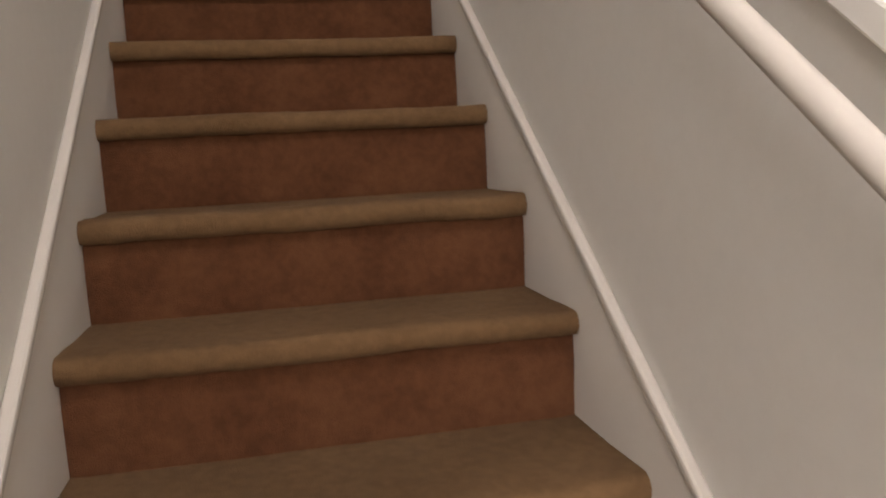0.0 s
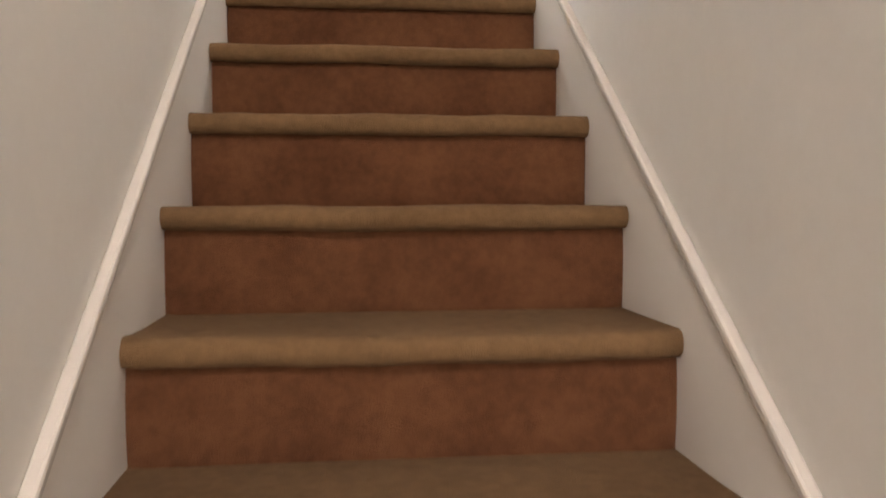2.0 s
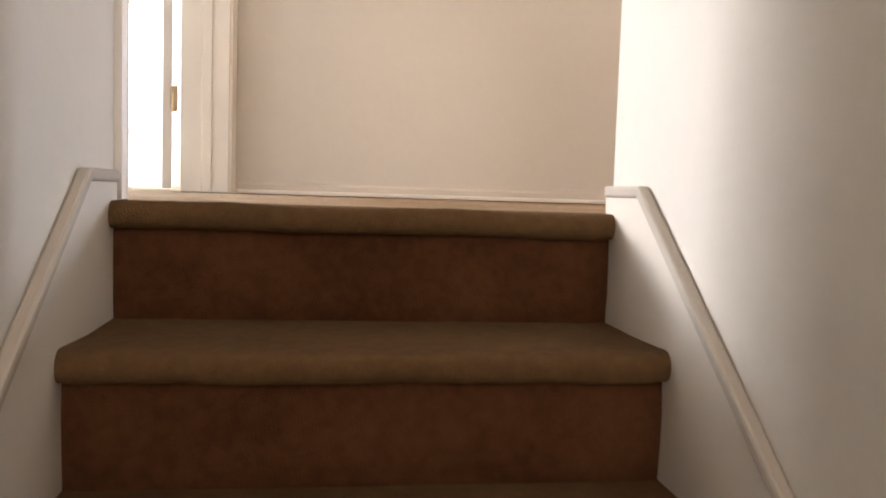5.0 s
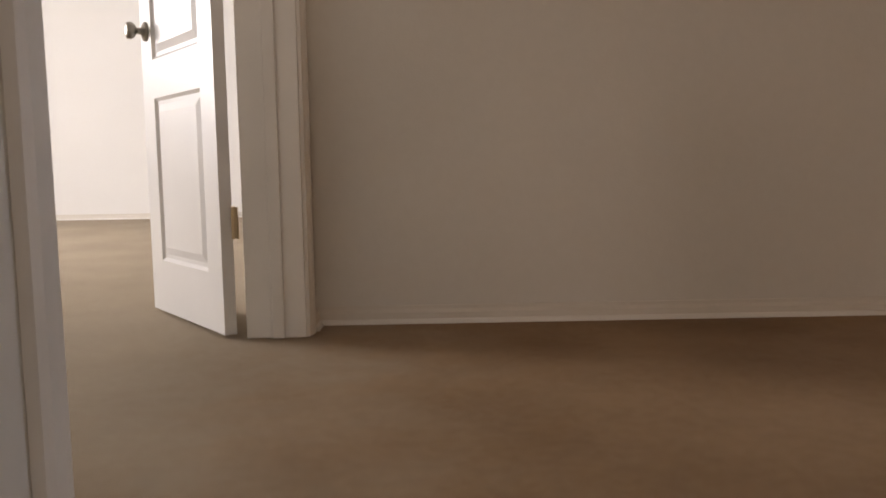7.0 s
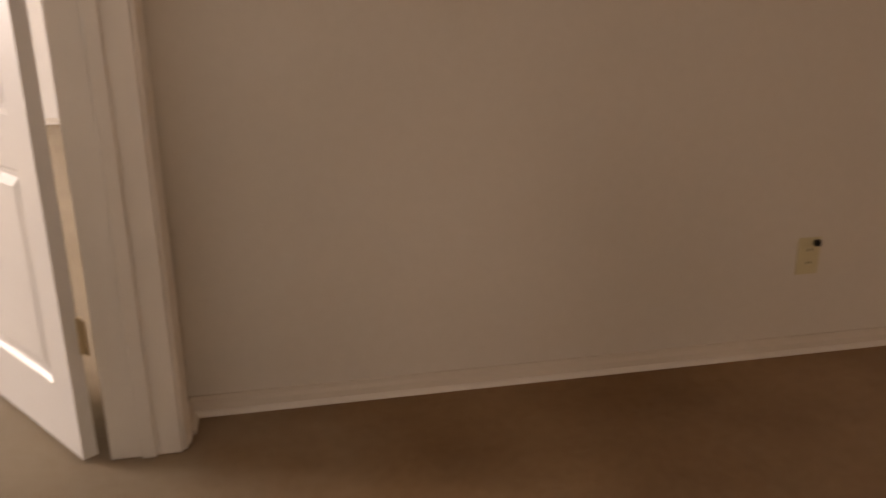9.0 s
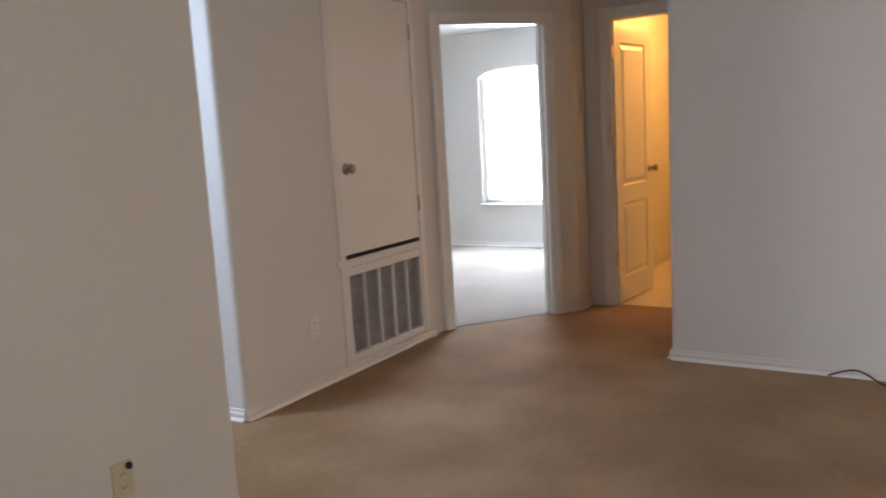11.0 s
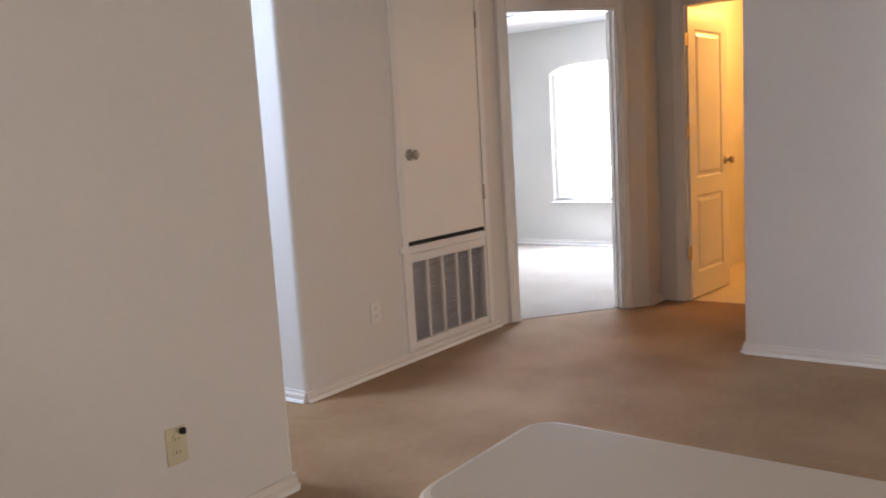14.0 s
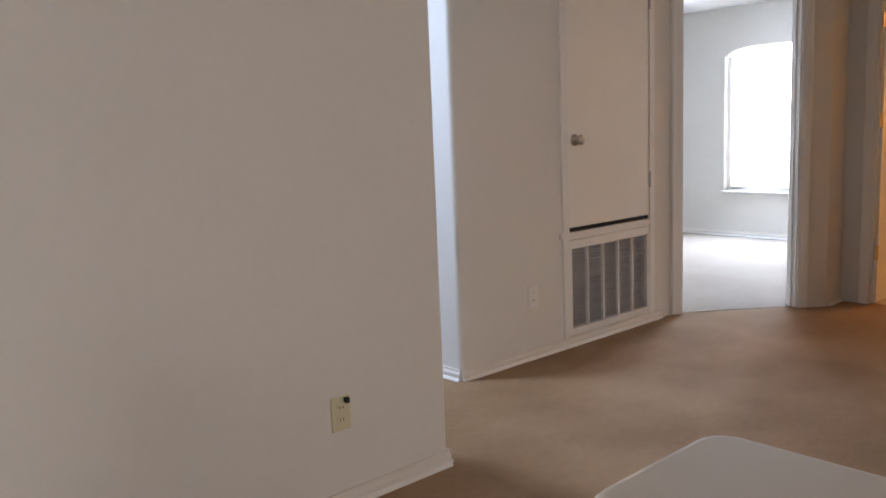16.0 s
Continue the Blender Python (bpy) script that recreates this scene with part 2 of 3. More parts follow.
tagged(part("floor_bedroom", bm, M_CARPET_LIT, None), "bedroom carpet, coloured pale grey-beige for strong window light", "carpet", "", "structure")
structure("floor_lower", [(-1.6, XR, -6.6, -RUN * (STEPS - 1) - 0.03, LOW - 0.2, LOW)], M_CARPET, "tan brown carpet of the lower hall", "carpet")
structure("bathroom_floor", [(5.24, 7.3, 0.5, 1.92, -0.16, 0.002)], M_TILE, "beige vinyl bathroom floor", "floor")

structure("wall_left", [(XL - TL, XL, -4.6, DOOR0, LOW - 0.2, CEIL), (XL - TL, XL, DOOR1, YA, -0.16, CEIL), (XL - TL, XL, DOOR0, DOOR1, 1.95, CEIL), (XL - TL, XL, YA + T, 7.35, -0.16, CEIL)],
          M_WALL, "warm off-white painted wall beside the stairs", "wall")
bullnose(structure("wall_far", [(XL - TL, XA, YA, YA + T, -0.16, CEIL)], M_WALL, "warm off-white painted wall facing the stairhead", "wall"), XA, YA)
structure("wall_passage", [(XA - T, XA, YA + T, YA + T + 0.1, -0.16, CEIL)], M_WALL, "off-white wall of the side passage", "wall")
slope = RISE / RUN


def nose(y):
    return slope * y


# half wall on the open side of the flight
bm = bmesh.new()
top = 0.90
prism(bm, [(-6.5, LOW - 0.2), (0.07, LOW - 0.2), (0.07, top), (-6.5, top)], XR, XR + T)
finish(bm)
tagged(part("wall_half", bm, M_WALL, None), "warm off-white half wall along the stairs", "half wall", "", "structure")
KX0, KX1 = 3.232, 4.002      # closet opening
wall_closet = structure("wall_closet", [(CX, KX0, CY, CY + 0.11, -0.16, CEIL), (KX1, 4.2, CY, CY + 0.11, -0.16, CEIL), (KX0, KX1, CY, CY + 0.11, 2.05, CEIL), (KX0, KX1, CY, CY + 0.11, -0.16, 0.07)],
          M_WALL, "off-white wall holding the air-handler closet", "wall")
bullnose(wall_closet, CX, CY, 0.024)
structure("closet_shell", [(KX0 - 0.1, KX0, CY + 0.11, CY + 0.8, -0.16, CEIL), (KX1, KX1 + 0.1, CY + 0.11, CY + 0.8, -0.16, CEIL), (KX0 - 0.1, KX1 + 0.1, CY + 0.8, CY + 0.9, -0.16, CEIL)], M_WALL, "closet walls behind the door", "wall")
structure("wall_passage_side", [(CX, CX + T, CY + 0.11, 5.4, -0.16, CEIL)], M_WALL, "off-white passage wall lit by cool daylight", "wall")
bullnose(structure("wall_cable", [(BX, BX + T, -6.5, BY, -0.16, CEIL)], M_WALL, "grey-white painted wall with a cable along its foot", "wall"), BX, BY)
structure("wall_alcove", [(BX + T, 5.20, BY - T, BY, -0.16, CEIL)], M_WALL, "off-white short wall of the alcove", "wall")
structure("wall_bath", [(BW_X, BW_X + T, BY - T, BATH0, -0.16, CEIL), (BW_X, BW_X + T, BATH1, 1.92, -0.16, CEIL), (BW_X, BW_X + T, BATH0, BATH1, 1.95, CEIL)],
          M_WALL, "off-white wall round the bathroom doorway", "wall")
structure("wall_bath_sides", [(5.32, 7.3, 0.5, 0.6, -0.16, CEIL), (7.2, 7.3, 0.6, 1.84, -0.16, CEIL), (5.32, 7.3, 1.84, 1.92, -0.16, CEIL), (5.2, 5.32, 0.5, BY - T, -0.16, CEIL)],
          M_WALL, "bathroom walls in warm lamplight", "wall")

# angled wall with the bedroom door
ANG = math.degrees(math.atan2(-0.616, 0.788))
AW = pose(4.20, CY, 0, 0, 0, ANG)
OP0, OP1, AEND = 0.07, 0.815, 1.0
structure("wall_angled", [(0, OP0, 0, 0.11, -0.16, CEIL), (OP1, AEND, 0, 0.11, -0.16, CEIL), (OP0, OP1, 0, 0.11, 1.93, CEIL)], M_WALL, "off-white angled wall with the bedroom doorway", "wall", 0.0, AW)
ex, ey = 4.20 + AEND * 0.788, CY - AEND * 0.616
structure("wall_stub", [(ex, BW_X, ey, ey + 0.1, -0.16, CEIL)], M_WALL, "short off-white wall between two doorways", "wall")

# bedroom shell, window opening in its far wall
WY0, WY1, WZ0, WZ1 = 2.80, 3.96, 0.46, 1.87
structure("wall_bedroom_window", [(7.52, 7.64, 1.92, WY0, -0.16, 2.25), (7.52, 7.64, WY1, 6.0, -0.16, 2.25), (7.52, 7.64, WY0, WY1, -0.16, WZ0), (7.52, 7.64, WY0, WY1, WZ1, 2.25)],
          M_WALL, "pale bedroom wall round a bright window", "wall")
structure("wall_bedroom", [(5.32, 7.52, 1.92, 2.0, -0.16, 2.25), (CX + T, 7.64, 5.9, 6.0, -0.16, 2.25)], M_WALL, "pale bedroom walls", "wall")
structure("ceiling_bedroom", [(CX + T, 7.64, 2.63, 6.0, 2.25, 2.40), (4.5, 7.64, 1.92, 2.63, 2.25, 2.40)], M_CEIL, "white bedroom ceiling", "ceiling")
# double-door room shell
structure("wall_west_room", [(-5.6, -5.5, -1.2, 7.35, -0.16, CEIL), (-5.5, XL - TL, 7.25, 7.35, -0.16, CEIL), (-5.5, XL - TL, -1.2, -1.1, -0.16, CEIL)], M_WHITE, "white walls of the bright room", "wall")
structure("wall_hall", [(-1.7, 4.2, -6.6, -6.5, LOW - 0.2, CEIL), (-1.7, -1.6, -6.5, -4.6, LOW - 0.2, CEIL), (-1.6, XL - TL, -4.7, -4.6, LOW - 0.2, CEIL)], M_WALL, "off-white walls closing the stair hall", "wall")
# Unseen wall, added as a backing for the stairwell lamp.
structure("wall_stairwell", [(XL, XR, -4.72, -4.6, -0.25, CEIL)], M_WALL, "unseen off-white wall added behind the stairwell lamp", "wall")
structure("wall_passage_end", [(XL, CX + T, 5.9, 6.0, -0.16, CEIL)], M_WALL, "pale wall closing the passage", "wall")
structure("ceiling", [(-5.6, 7.64, -6.6, 8.1, CEIL + 0.004, CEIL + 0.15)], M_CEIL, "white textured ceiling", "ceiling")

# ---- stairs ----
stairs = thing("staircase", "straight flight of steps in brown carpet, its colour darkened for stairwell shade", "stairs", (0, 0, 0))
SX0, SX1 = XL + 0.016, XR - 0.016


def strip(name, prof, k, mat, parent, loose):
    """A sheet of carpet drawn along the width of a step, slightly uneven; loose says which profile points may move."""
    bm = bmesh.new()
    n = 28
    rows = []
    for i in range(n + 1):
        x = SX0 + (SX1 - SX0) * i / n
        row = []
        for (y, z), (ly, lz) in zip(prof, loose):
            w = 0.0055 * noise.noise((x * 5, y * 9 + k * 3.7, z * 9)) + 0.0025 * noise.noise((x * 23, y * 20, z * 20 + k))
            edge = 0.006 if i in (0, n) else 0
            row.append(bm.verts.new((x, y + w * ly + edge, z + w * lz)))
        rows.append(row)
    for a, b in zip(rows, rows[1:]):
        for j in range(len(prof) - 1):
            bm.faces.new((a[j], b[j], b[j + 1], a[j + 1]))
    finish(bm)
    return part(name, bm, mat, parent, "", True)


def step(k):
    """One carpeted step: a tread with a rounded nosing, and the riser under it."""
    y0, z0 = -k * RUN, -k * RISE
    r = 0.021
    ob = new("step")
    ob.parent = stairs
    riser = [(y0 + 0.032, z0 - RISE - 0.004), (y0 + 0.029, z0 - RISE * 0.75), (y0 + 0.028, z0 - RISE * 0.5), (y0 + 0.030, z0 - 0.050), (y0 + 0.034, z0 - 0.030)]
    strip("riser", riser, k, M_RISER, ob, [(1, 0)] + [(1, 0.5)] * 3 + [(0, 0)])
    tread = [(y0 + 0.036, z0 - 0.034)]
    for i in range(9):
        a = radians(-95 - 175 * i / 8)
        tread.append((y0 + r + r * math.cos(a), z0 - r + r * 1.05 * math.sin(a)))
    if k == 0:
        tread += [(0.05, 0.0006), (0.075, 0.0006), (0.098, 0.0008)]
    else:
        tread += [(y0 + 0.07, z0 + 0.0005), (y0 + 0.15, z0 - 0.001), (y0 + RUN + 0.034, z0)]
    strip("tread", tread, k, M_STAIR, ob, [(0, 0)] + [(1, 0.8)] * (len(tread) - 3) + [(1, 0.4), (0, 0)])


for k in range(STEPS):
    step(k)

# skirting boards of the flight
for name, x0, x1 in (("skirt_board", XL, XL + 0.016), ("skirt_board", XR - 0.016, XR)):
    bm = bmesh.new()
    up, lo = 0.105, -0.30
    yb = -RUN * (STEPS - 1) - 0.1
    prism(bm, [(0.06, lo), (0.06, 0.03), (-0.09, 0.03), (yb, up + nose(yb)), (yb, LOW), (yb + 0.3, LOW)], x0, x1)
    finish(bm)
    board = part(name, bm, M_BASE, stairs, "cream painted stair skirting board")
    bm = bmesh.new()
    xa, xb = (XL, XL + 0.0205) if x0 < 0 else (XR - 0.0205, XR)
    prism(bm, [(0.062, 0.0305), (0.062, 0.05), (-0.095, 0.05), (yb, up + 0.024 + nose(yb)), (yb, up + 0.0005 + nose(yb)), (-0.0905, 0.0305)], xa, xb)
    finish(bm, 0.005)
    part("skirt_moulding", bm, M_SKIRT, board)

# cap of the half wall
cap = thing("half_wall_cap", "cream painted wooden cap with rounded corners on the half wall", "wall cap")
bm = bmesh.new()
box(bm, XR - 0.03, XR + T + 0.032, -6.45, 0.095, top, top + 0.03)
es = [e for e in bm.edges if abs(e.verts[0].co.y - 0.095) < 1e-4 and abs(e.verts[1].co.y - 0.095) < 1e-4 and abs(e.verts[0].co.z - e.verts[1].co.z) > 0.01]
bmesh.ops.bevel(bm, geom=es, offset=0.03, segments=5, affect="EDGES", profile=0.5)
finish(bm, 0.009, 3)
part("cap_board", bm, M_CAP, cap)
for xa, xb in ((XR - 0.012, XR), (XR + T, XR + T + 0.012)):
    boxes("cap_moulding", [(xa, xb, -6.45, 0.07, top - 0.035, top - 0.001)], M_TRIM, cap, "", 0.004)
# sloping trim strip above the rail
bm = bmesh.new()
prism(bm, [(-1.9, 0.842 + nose(-1.9)), (-1.9, 0.884 + nose(-1.9)), (-3.9, 0.884 + nose(-3.9)), (-3.9, 0.842 + nose(-3.9))], XR - 0.013, XR)
finish(bm, 0.004)
tagged(part("trim", bm, M_TRIM, None), "white painted sloping trim strip on the stair wall", "trim", "", "structure")

# handrail on brackets
rail = thing("handrail", "white painted wooden handrail on wall brackets", "handrail")
bm = bmesh.new()
ry0, ry1, rs = -0.72, -3.6, slope * 0.985


def rail_z(y):
    return 0.790 + nose(-2.5) + rs * (y + 2.5)


m = Matrix.Translation((0.338, ry0, rail_z(ry0))) @ Matrix.Rotation(math.atan(rs), 4, "X")
ln = (ry0 - ry1) / math.cos(math.atan(rs))
prof = [(0.0155 * math.cos(a), 0.0165 * math.sin(a)) for a in (2 * math.pi * i / 20 for i in range(20))]
prism(bm, prof, 0.0, -ln, "y")
finish(bm)
bmesh.ops.transform(bm, matrix=m, verts=bm.verts)
part("rail", bm, M_SKIRT, rail, "", True)
for y in (-0.91, -2.1, -3.35):
    z = rail_z(y) - 0.0155
    bm = bmesh.new()
    lathe(bm, [(0.022, 0), (0.023, 0.004), (0.015, 0.008), (0.006, 0.012), (0.006, 0.05)], pose(XR, y, z - 0.028, 0, -90, 0))
    box(bm, 0.331, 0.345, y - 0.007, y + 0.007, z - 0.034, z)
    finish(bm, 0.002)
    part("bracket", bm, M_NICKEL, rail, "dull metal rail bracket")

# ---- baseboards and door trim ----
BH, BT = 0.055, 0.014


def baseboard(x0, y0, x1, y1, h=BH):
    """A board along the foot of a wall from one end to the other; the room is on its right-hand side."""
    ln = math.hypot(x1 - x0, y1 - y0)
    m = pose(x0, y0, 0, 0, 0, math.degrees(math.atan2(y1 - y0, x1 - x0)))
    bm = bmesh.new()
    prism(bm, [(0, 0.002), (-BT, 0.002), (-BT, h * 0.62), (-BT * 0.55, h * 0.80), (-BT * 0.5, h), (0, h)], 0, ln)
    finish(bm)
    bmesh.ops.transform(bm, matrix=m, verts=bm.verts)
    board = tagged(part("baseboard", bm, M_BASE, None), "cream painted baseboard with a white shoe moulding", "baseboard", "", "structure")
    bm = bmesh.new()
    q = BT + 0.012
    prism(bm, [(-BT, 0.002), (-q, 0.002), (-q + 0.002, 0.008), (-q + 0.006, 0.013), (-BT, 0.016)], 0, ln)
    finish(bm)
    bmesh.ops.transform(bm, matrix=m, verts=bm.verts)
    part("shoe_moulding", bm, M_TRIM, board)
    return board


baseboard(XL + 0.001, YA, XA, YA)
baseboard(XA, YA + 0.0, XA, YA + T + 0.1)
baseboard(CX, CY, 4.10, CY, 0.05)
baseboard(CX, 5.4, CX, CY)
baseboard(BX, BY, BX, -6.5)
baseboard(5.2, BY, BX, BY)
baseboard(ex, ey, BW_X, ey)
baseboard(7.52, 6.0, 7.52, 2.0)
baseboard(-5.5, 7.25, XL - TL, 7.25)
baseboard(XL, DOOR1 + 0.062, XL, YA)


def casing(m, width, height, label, depth=0.12, w=0.062, both=True):
    """Jambs, stops and casing of a door opening: x along the wall from 0 to width, the wall from y = 0 to depth."""
    ob = thing("door_frame", label, "door frame")
    ob.matrix_world = m
    for x0, x1, n in ((-0.0, 0.018, "jamb"), (width - 0.018, width, "jamb")):
        boxes(n, [(x0, x1, 0, depth, 0.002, height - 0.018)], M_TRIM, ob, "", 0.002)
    boxes("head_jamb", [(0, width, 0, depth, height - 0.018, height)], M_TRIM, ob, "", 0.002)
    for x0, x1 in ((0.0185, 0.029), (width - 0.029, width - 0.0185)):
        boxes("door_stop", [(x0, x1, depth * 0.35, depth * 0.35 + 0.035, 0.002, height - 0.019)], M_TRIM, ob, "", 0.003)
    for y0, s in ((0, -1), (depth, 1)) if both else ((0, -1),):
        for a, b in ((0.006, 0.006 - w), (width - 0.006, width - 0.006 + w)):
            bm = bmesh.new()
            d = b - a
            prism(bm, [(a, y0), (a, y0 + s * 0.009), (a + d * 0.3, y0 + s * 0.012), (a + d * 0.45, y0 + s * 0.016), (a + d * 0.85, y0 + s * 0.018), (b, y0 + s * 0.013), (b, y0)], 0.002, height + w - 0.006, "z")
            finish(bm)
            part("casing", bm, M_TRIM, ob)
        boxes("head_casing", [(0.006, width - 0.006, min(y0, y0 + s * 0.016), max(y0, y0 + s * 0.016), height - 0.006, height + w - 0.006)], M_TRIM, ob, "", 0.004)
    return ob


def panel_door(name, label, width, height, m, knob_x, thick=0.035, knobs=True):
    """A two-panel moulded door leaf: x along its width from the hinge, y through its thickness, z up from its foot."""
    ob = thing(name, label, "door")
    ob.matrix_world = m
    st = 0.105
    zs = [(0.18, 0.70), (0.82, height - 0.13)]
    xs = (st, width - st)
    bm = bmesh.new()
    box(bm, 0, xs[0], 0, thick, 0.012, height)
    box(bm, xs[1], width, 0, thick, 0.012, height)
    for a, b in ((0.012, zs[0][0]), (zs[0][1], zs[1][0]), (zs[1][1], height)):
        box(bm, xs[0], xs[1], 0, thick, a, b)
    bmesh.ops.remove_doubles(bm, verts=bm.verts, dist=1e-5)
    finish(bm)
    part("leaf", bm, M_DOOR, ob)
    for z0, z1 in zs:
        bm = bmesh.new()
        for side in (0, 1):
            yf = lambda d: d if side == 0 else thick - d
            rings = []
            for inset, d in ((0.0, 0.0), (0.010, 0.009), (0.022, 0.009), (0.045, 0.002)):
                rings.append([bm.verts.new((x, yf(d), z)) for x, z in ((xs[0] + inset, z0 + inset), (xs[1] - inset, z0 + inset), (xs[1] - inset, z1 - inset), (xs[0] + inset, z1 - inset))])
            for a, b in zip(rings, rings[1:]):
                for i in range(4):
                    bm.faces.new((a[i], a[(i + 1) % 4], b[(i + 1) % 4], b[i]))
            bm.faces.new(rings[-1])
        bmesh.ops.recalc_face_normals(bm, faces=bm.faces)
        part("panel", bm, M_DOOR, ob)
    if knobs:
        for s, y in ((-1, 0.0), (1, thick)):
            bm = bmesh.new()
            lathe(bm, [(0.030, 0), (0.031, 0.005), (0.024, 0.009), (0.011, 0.014), (0.010, 0.030), (0.021, 0.036), (0.027, 0.046), (0.026, 0.058), (0.016, 0.064)], pose(knob_x, y, 0.915, 90 if s < 0 else -90, 0, 0), 24)
            finish(bm)
            part("knob", bm, M_NICKEL, ob, "satin nickel door knob", True)
    for z in (0.325, 1.13, height - 0.2):
        bm = bmesh.new()
        lathe(bm, [(0.006, -0.045), (0.006, 0.045)], pose(-0.008, 0.0, z), 10)
        box(bm, -0.04, 0.002, -0.0015, 0.0015, z - 0.043, z + 0.043)
        finish(bm)
        part("hinge", bm, M_BRASS, ob, "worn brass hinge")
    return ob


# double door: opening in the left wall, one leaf swung into the bright room
casing(pose(XL, DOOR0, 0, 0, 0, 90), DOOR1 - DOOR0, 1.95, "white painted frame of the double doorway", TL, 0.06, False)
la = math.degrees(math.atan2(0.492, -0.362))
panel_door("door", "white two-panel door leaf standing open into a bright room", 0.61, 1.92, pose(-0.662, 1.645, 0, 0, 0, la), 0.555)

# bedroom doorway in the angled wall, bathroom doorway
casing(AW @ pose(OP0, 0, 0), OP1 - OP0, 1.93, "white painted frame of the bedroom doorway", 0.11)
casing(pose(BW_X, BATH1, 0, 0, 0, -90), BATH1 - BATH0, 1.95, "white painted frame of the bathroom doorway")
panel_door("door", "white two-panel bathroom door standing open in lamplight", 0.62, 1.92, pose(BW_X + 0.03, BATH1 - 0.035, 0, 0, 0, -5), 0.565)

# ---- air-handler closet ----
M_CLOSET = mottled("cream_door_paint", (0.80, 0.76, 0.68), (0.76, 0.72, 0.64), 0.42, 3, 60, 0.03, 0.001)
closet = thing("closet_door_unit", "cream painted air-handler closet door above a return-air grille", "closet door", (0, CY, 0))
boxes("side_frame", [(KX0 - 0.03, KX0 + 0.018, -0.014, 0.06, 0.052, 2.06)], M_TRIM, closet, "", 0.003)
boxes("side_frame", [(KX1 - 0.018, KX1 + 0.03, -0.014, 0.06, 0.052, 2.06)], M_TRIM, closet, "", 0.003)
boxes("top_frame", [(KX0 + 0.019, KX1 - 0.019, -0.014, 0.06, 2.02, 2.06)], M_TRIM, closet, "", 0.003)
boxes("middle_rail", [(KX0 + 0.019, KX1 - 0.019, -0.012, 0.06, 0.578, 0.618)], M_TRIM, closet, "", 0.003)
boxes("rail_end", [(KX0 - 0.055, KX0 - 0.031, -0.02, 0.0, 0.59, 0.625)], M_TRIM, closet, "", 0.004)
# Near-black strip put in for the shade between rail and door leaf.
boxes("gap_shade_strip", [(KX0 + 0.02, KX1 - 0.02, 0.0, 0.03, 0.619, 0.641)], M_DARK, closet, "dark strip for the shade in the gap under the closet door")
leaf = boxes("door_leaf", [(KX0 + 0.022, KX1 - 0.022, -0.008, 0.027, 0.642, 2.015)], M_CLOSET, closet, "flat cream painted door leaf", 0.003)
bm = bmesh.new()
lathe(bm, [(0.030, 0), (0.031, 0.005), (0.013, 0.010), (0.011, 0.026), (0.023, 0.033), (0.027, 0.046), (0.018, 0.056)], pose(KX0 + 0.075, -0.008, 1.10, 90, 0, 0), 24)
finish(bm)
part("knob", bm, M_NICKEL, leaf, "dark metal door knob", True)
for z in (0.85, 1.85):
    bm = bmesh.new()
    lathe(bm, [(0.006, -0.045), (0.006, 0.045)], pose(KX1 - 0.019, -0.014, z), 10)
    finish(bm)
    part("hinge", bm, M_NICKEL, closet, "narrow metal hinge")

grille = thing("return_air_grille", "grey metal return-air grille with upright bars in a white frame", "air grille", (0, CY, 0))
gx0, gx1, gz0, gz1 = KX0 + 0.02, KX1 - 0.02, 0.095, 0.528
for sp in ((gx0, gx1, -0.010, 0.02, 0.06, gz0), (gx0, gx1, -0.010, 0.02, gz1, 0.576)):
    boxes("frame_rail", [sp], M_TRIM, grille, "", 0.003)
for sp in ((gx0, gx0 + 0.022, -0.010, 0.02, gz0 + 0.0005, gz1 - 0.0005), (gx1 - 0.022, gx1, -0.010, 0.02, gz0 + 0.0005, gz1 - 0.0005)):
    boxes("frame_stile", [sp], M_TRIM, grille, "", 0.003)
for i in range(1, 5):
    x = gx0 + 0.022 + (gx1 - gx0 - 0.044) * i / 5
    boxes("upright_bar", [(x - 0.007, x + 0.007, -0.007, 0.012, gz0 + 0.0005, gz1 - 0.0005)], M_TRIM, grille, "", 0.002)
n = 26
for i in range(n):
    z = gz0 + (gz1 - gz0) * (i + 0.5) / n
    boxes("louvre", [(gx0 + 0.0225, gx1 - 0.0225, -0.009, 0.009, -0.0008, 0.0008)], M_GRILLE, grille, "", 0.0, pose(0, 0.008, z, -38, 0, 0))
boxes("duct_back", [(gx0, gx1, 0.05, 0.06, 0.09, 0.52)], M_GRILLE, grille, "dim duct behind the louvres")

# ---- outlets and switches ----


def outlet(label, at, rz, mat, plug=False):
    """A duplex outlet plate on a wall; its face looks along -y before the turn."""
    ob = thing("wall_outlet", label, "electrical outlet", at, rz)
    boxes("cover_plate", [(-0.036, 0.036, -0.006, 0, -0.057, 0.057)], mat, ob, "", 0.003)
    for z in (-0.02, 0.02):
        bm = bmesh.new()
        lathe(bm, [(0.017, 0), (0.017, 0.0025)], pose(0, -0.0055, z, 90, 0, 0), 16)
        finish(bm)
        sock = part("socket", bm, mat, ob)
        for dx in (-0.006, 0.006):
            boxes("slot", [(dx - 0.0012, dx + 0.0012, -0.0086, -0.0075, z - 0.004, z + 0.005)], M_DARK, sock)
    if plug:
        bm = bmesh.new()
        box(bm, 0.010, 0.026, -0.024, -0.006, 0.032, 0.052)
        finish(bm, 0.005)
        part("plug", bm, M_DARK, ob, "small dark plug in the upper socket")
    return ob


outlet("almond outlet plate with a small dark plug on the wall", (1.325, YA, 0.312), 0, M_PLATE, True)
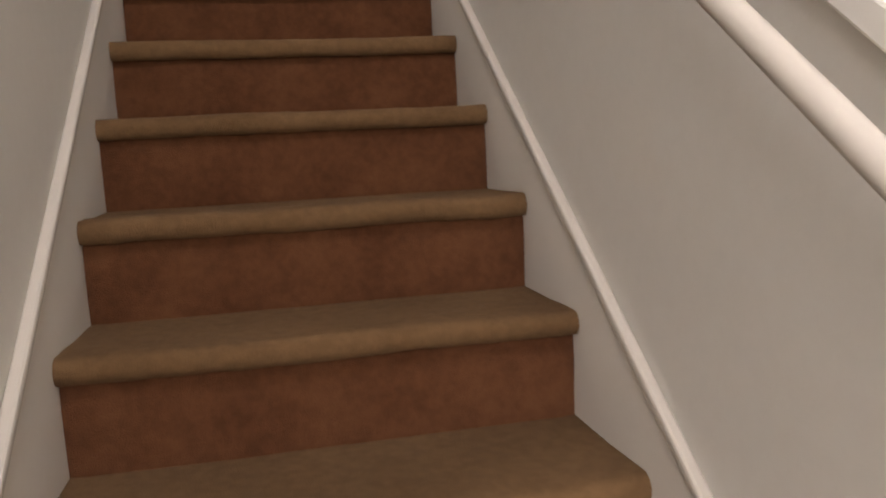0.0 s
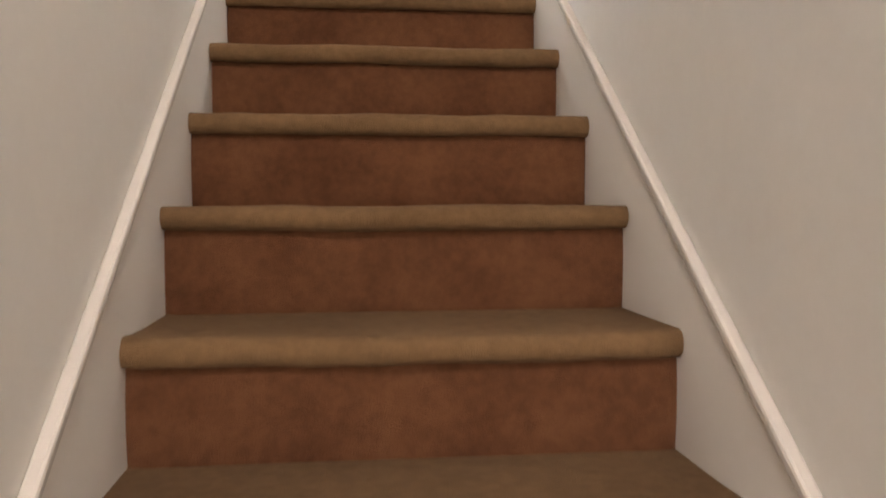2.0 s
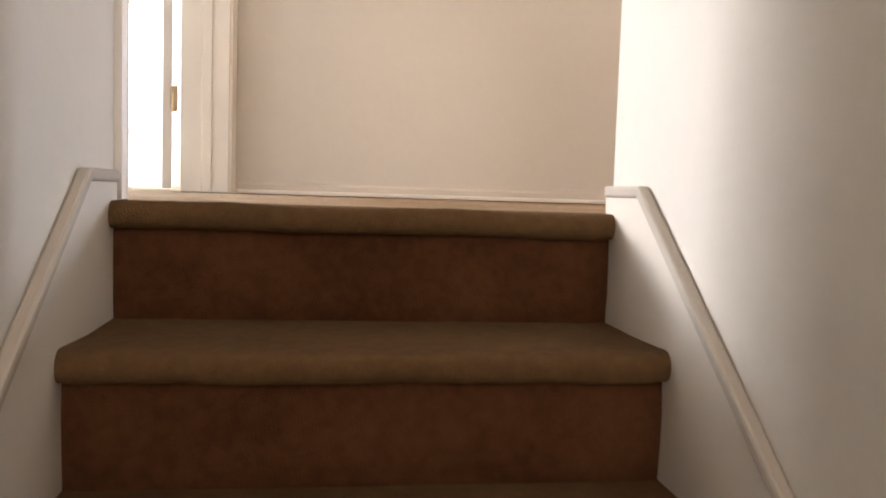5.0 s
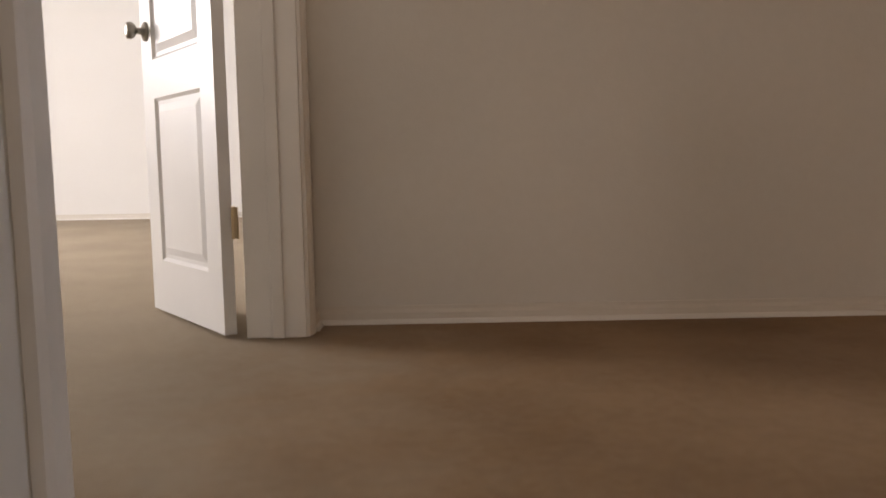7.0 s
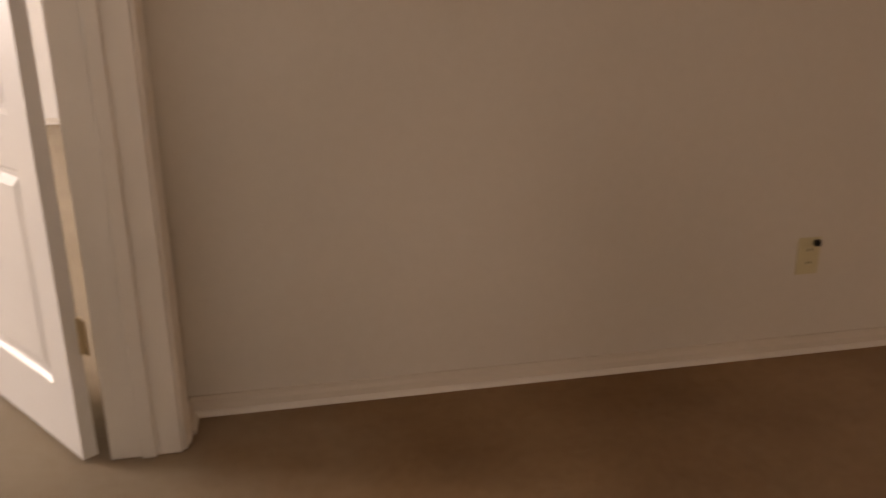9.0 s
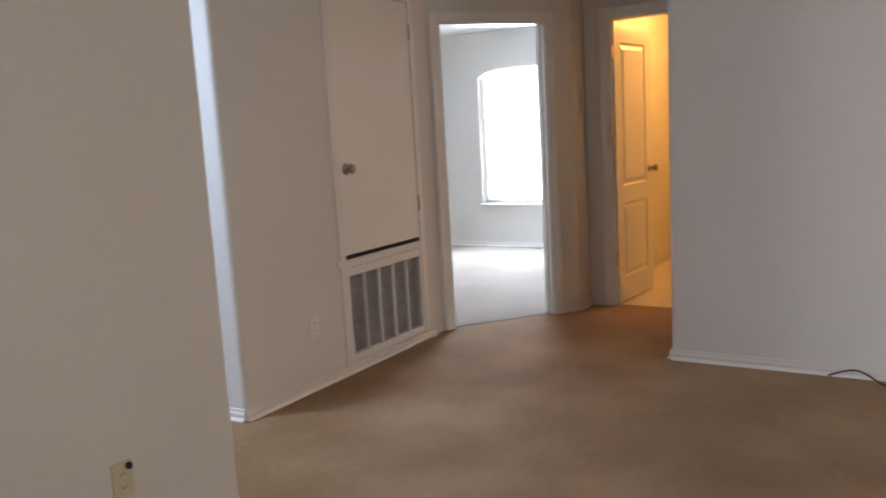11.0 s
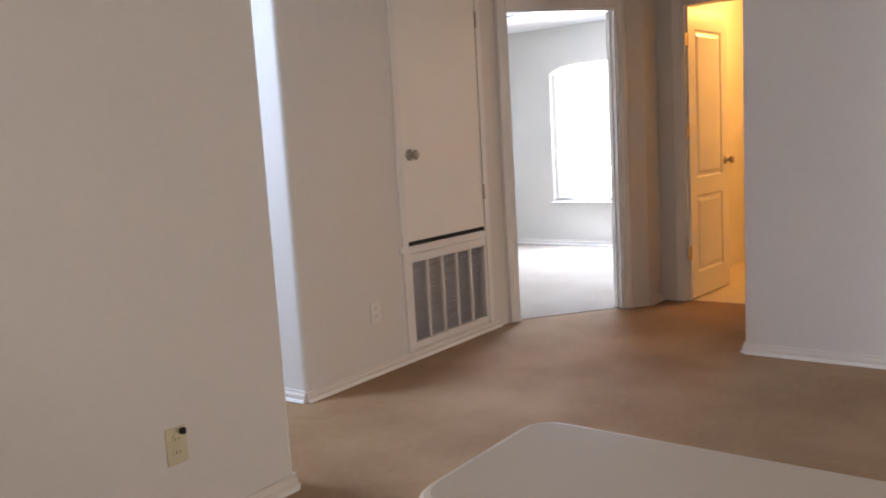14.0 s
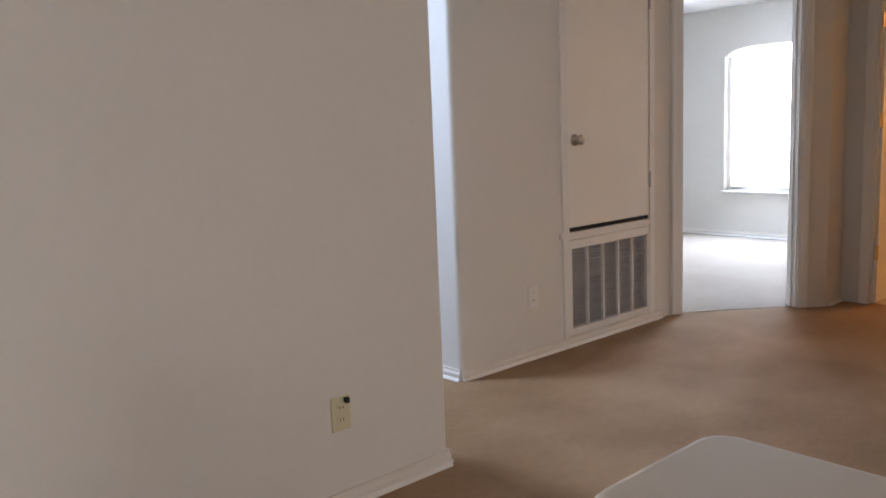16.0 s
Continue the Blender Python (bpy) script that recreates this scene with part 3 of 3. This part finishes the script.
outlet("white outlet plate low on the closet wall", (2.965, CY, 0.325), 0, M_WPLATE)
sw = thing("light_switch", "almond light switch plate on the stairhead wall", "light switch", (0.15, YA, 1.385))
boxes("cover_plate", [(-0.064, 0.064, -0.006, 0, -0.062, 0.062)], M_PLATE, sw, "", 0.003)
for x in (-0.023, 0.023):
    boxes("toggle", [(x - 0.005, x + 0.005, -0.016, -0.005, -0.010, 0.012)], M_PLATE, sw, "", 0.002)

# ---- cable along the wall ----
cd = bpy.data.curves.new("loose_cable", "CURVE")
cd.dimensions, cd.bevel_depth, cd.bevel_resolution = "3D", 0.0045, 3
sp = cd.splines.new("NURBS")
cable_pts = [(BX - 0.03, 0.21, 0.008), (BX - 0.03, 0.18, 0.02), (BX - 0.035, 0.10, 0.062), (BX - 0.06, 0.03, 0.03), (BX - 0.12, -0.03, 0.008), (BX - 0.13, -0.10, 0.008),
             (BX - 0.05, -0.18, 0.03), (BX - 0.04, -0.24, 0.045), (BX - 0.06, -0.31, 0.010), (BX - 0.05, -0.40, 0.055), (BX - 0.05, -0.50, 0.045), (BX - 0.09, -0.58, 0.008), (BX - 0.07, -0.65, 0.02), (BX - 0.04, -0.71, 0.10), (BX - 0.02, -0.76, 0.19), (BX - 0.008, -0.79, 0.23)]
sp.points.add(len(cable_pts) - 1)
for p, q in zip(sp.points, cable_pts):
    p.co = (*q, 1)
sp.use_endpoint_u, sp.order_u = True, 4
tmp = bpy.data.objects.new("tmp", cd)
me = bpy.data.meshes.new_from_object(tmp)
bpy.data.objects.remove(tmp)
me.materials.clear()
me.materials.append(M_CABLE)
for p in me.polygons:
    p.use_smooth = True
tagged(new("loose_cable", me), "thin dark cable lying wavy along the baseboard", "cable")

# ---- bedroom window and what shows through it ----
win = thing("window", "bright bedroom window with white frame and low arched head", "window", (7.52, 0, 0))
for y0, y1 in ((WY0, WY0 + 0.04), (WY1 - 0.04, WY1)):
    boxes("side_frame", [(0.06, 0.10, y0, y1, WZ0, WZ1 - 0.092)], M_TRIM, win, "", 0.003)
boxes("bottom_frame", [(0.06, 0.10, WY0 + 0.0405, WY1 - 0.0405, WZ0, WZ0 + 0.04)], M_TRIM, win, "", 0.003)
boxes("sill", [(-0.03, 0.058, WY0 - 0.02, WY1 + 0.02, WZ0 - 0.02, WZ0 + 0.0)], M_TRIM, win, "white window sill", 0.004)
bm = bmesh.new()
arch = [(WY0, WZ1), (WY1, WZ1)]
n = 32
arch += [(WY1 - (WY1 - WY0) * i / n, WZ1 - 0.09 + 0.08 * (1 - abs(2 * i / n - 1) ** 5.0)) for i in range(n + 1)]
prism(bm, arch, 0.0, 0.11)
finish(bm)
part("arched_head", bm, M_WALL, win, "painted infill over the arched head")
M_GLASS = material("window_glass", (1, 1, 1), 0.0)
M_GLASS.node_tree.nodes["Principled BSDF"].inputs["Transmission Weight"].default_value = 1.0
M_GLASS.node_tree.nodes["Principled BSDF"].inputs["IOR"].default_value = 1.45
pane = boxes("pane", [(0.078, 0.082, WY0 + 0.0405, WY1 - 0.0405, WZ0 + 0.0405, WZ1 - 0.095)], M_GLASS, win, "clear glass")
pane.visible_shadow = False
M_OUT = material("white_overcast_glow", (0.9, 0.92, 0.95), 1.0)
M_OUT.node_tree.nodes["Principled BSDF"].inputs["Emission Color"].default_value = (0.95, 0.97, 1.0, 1)
M_OUT.node_tree.nodes["Principled BSDF"].inputs["Emission Strength"].default_value = 9.0
structure("backdrop", [(8.6, 8.62, 0.5, 6.5, -1.0, 4.0)], M_OUT, "blown-out daylight outside the bedroom window", "backdrop")
vent = thing("ceiling_vent", "small pale air vent on the bedroom ceiling", "air vent", (6.55, 3.75, 2.25))
boxes("vent_frame", [(-0.16, 0.16, -0.09, 0.09, -0.012, 0)], M_GRILLE, vent, "", 0.003)
for i in range(7):
    y = -0.066 + 0.022 * i
    boxes("slat", [(-0.14, 0.14, y - 0.007, y + 0.007, -0.018, -0.0125)], M_WPLATE, vent)

# ---- bathroom fittings ----
hook = thing("towel_hook", "small metal towel hook on the bathroom wall", "towel hook", (5.98, 1.84, 1.2), 0)
bm = bmesh.new()
lathe(bm, [(0.022, 0), (0.022, 0.006), (0.008, 0.010), (0.007, 0.05), (0.013, 0.056), (0.010, 0.066)], pose(0, 0, 0, 90, 0, 0), 16)
finish(bm)
part("peg", bm, M_NICKEL, hook, "", True)
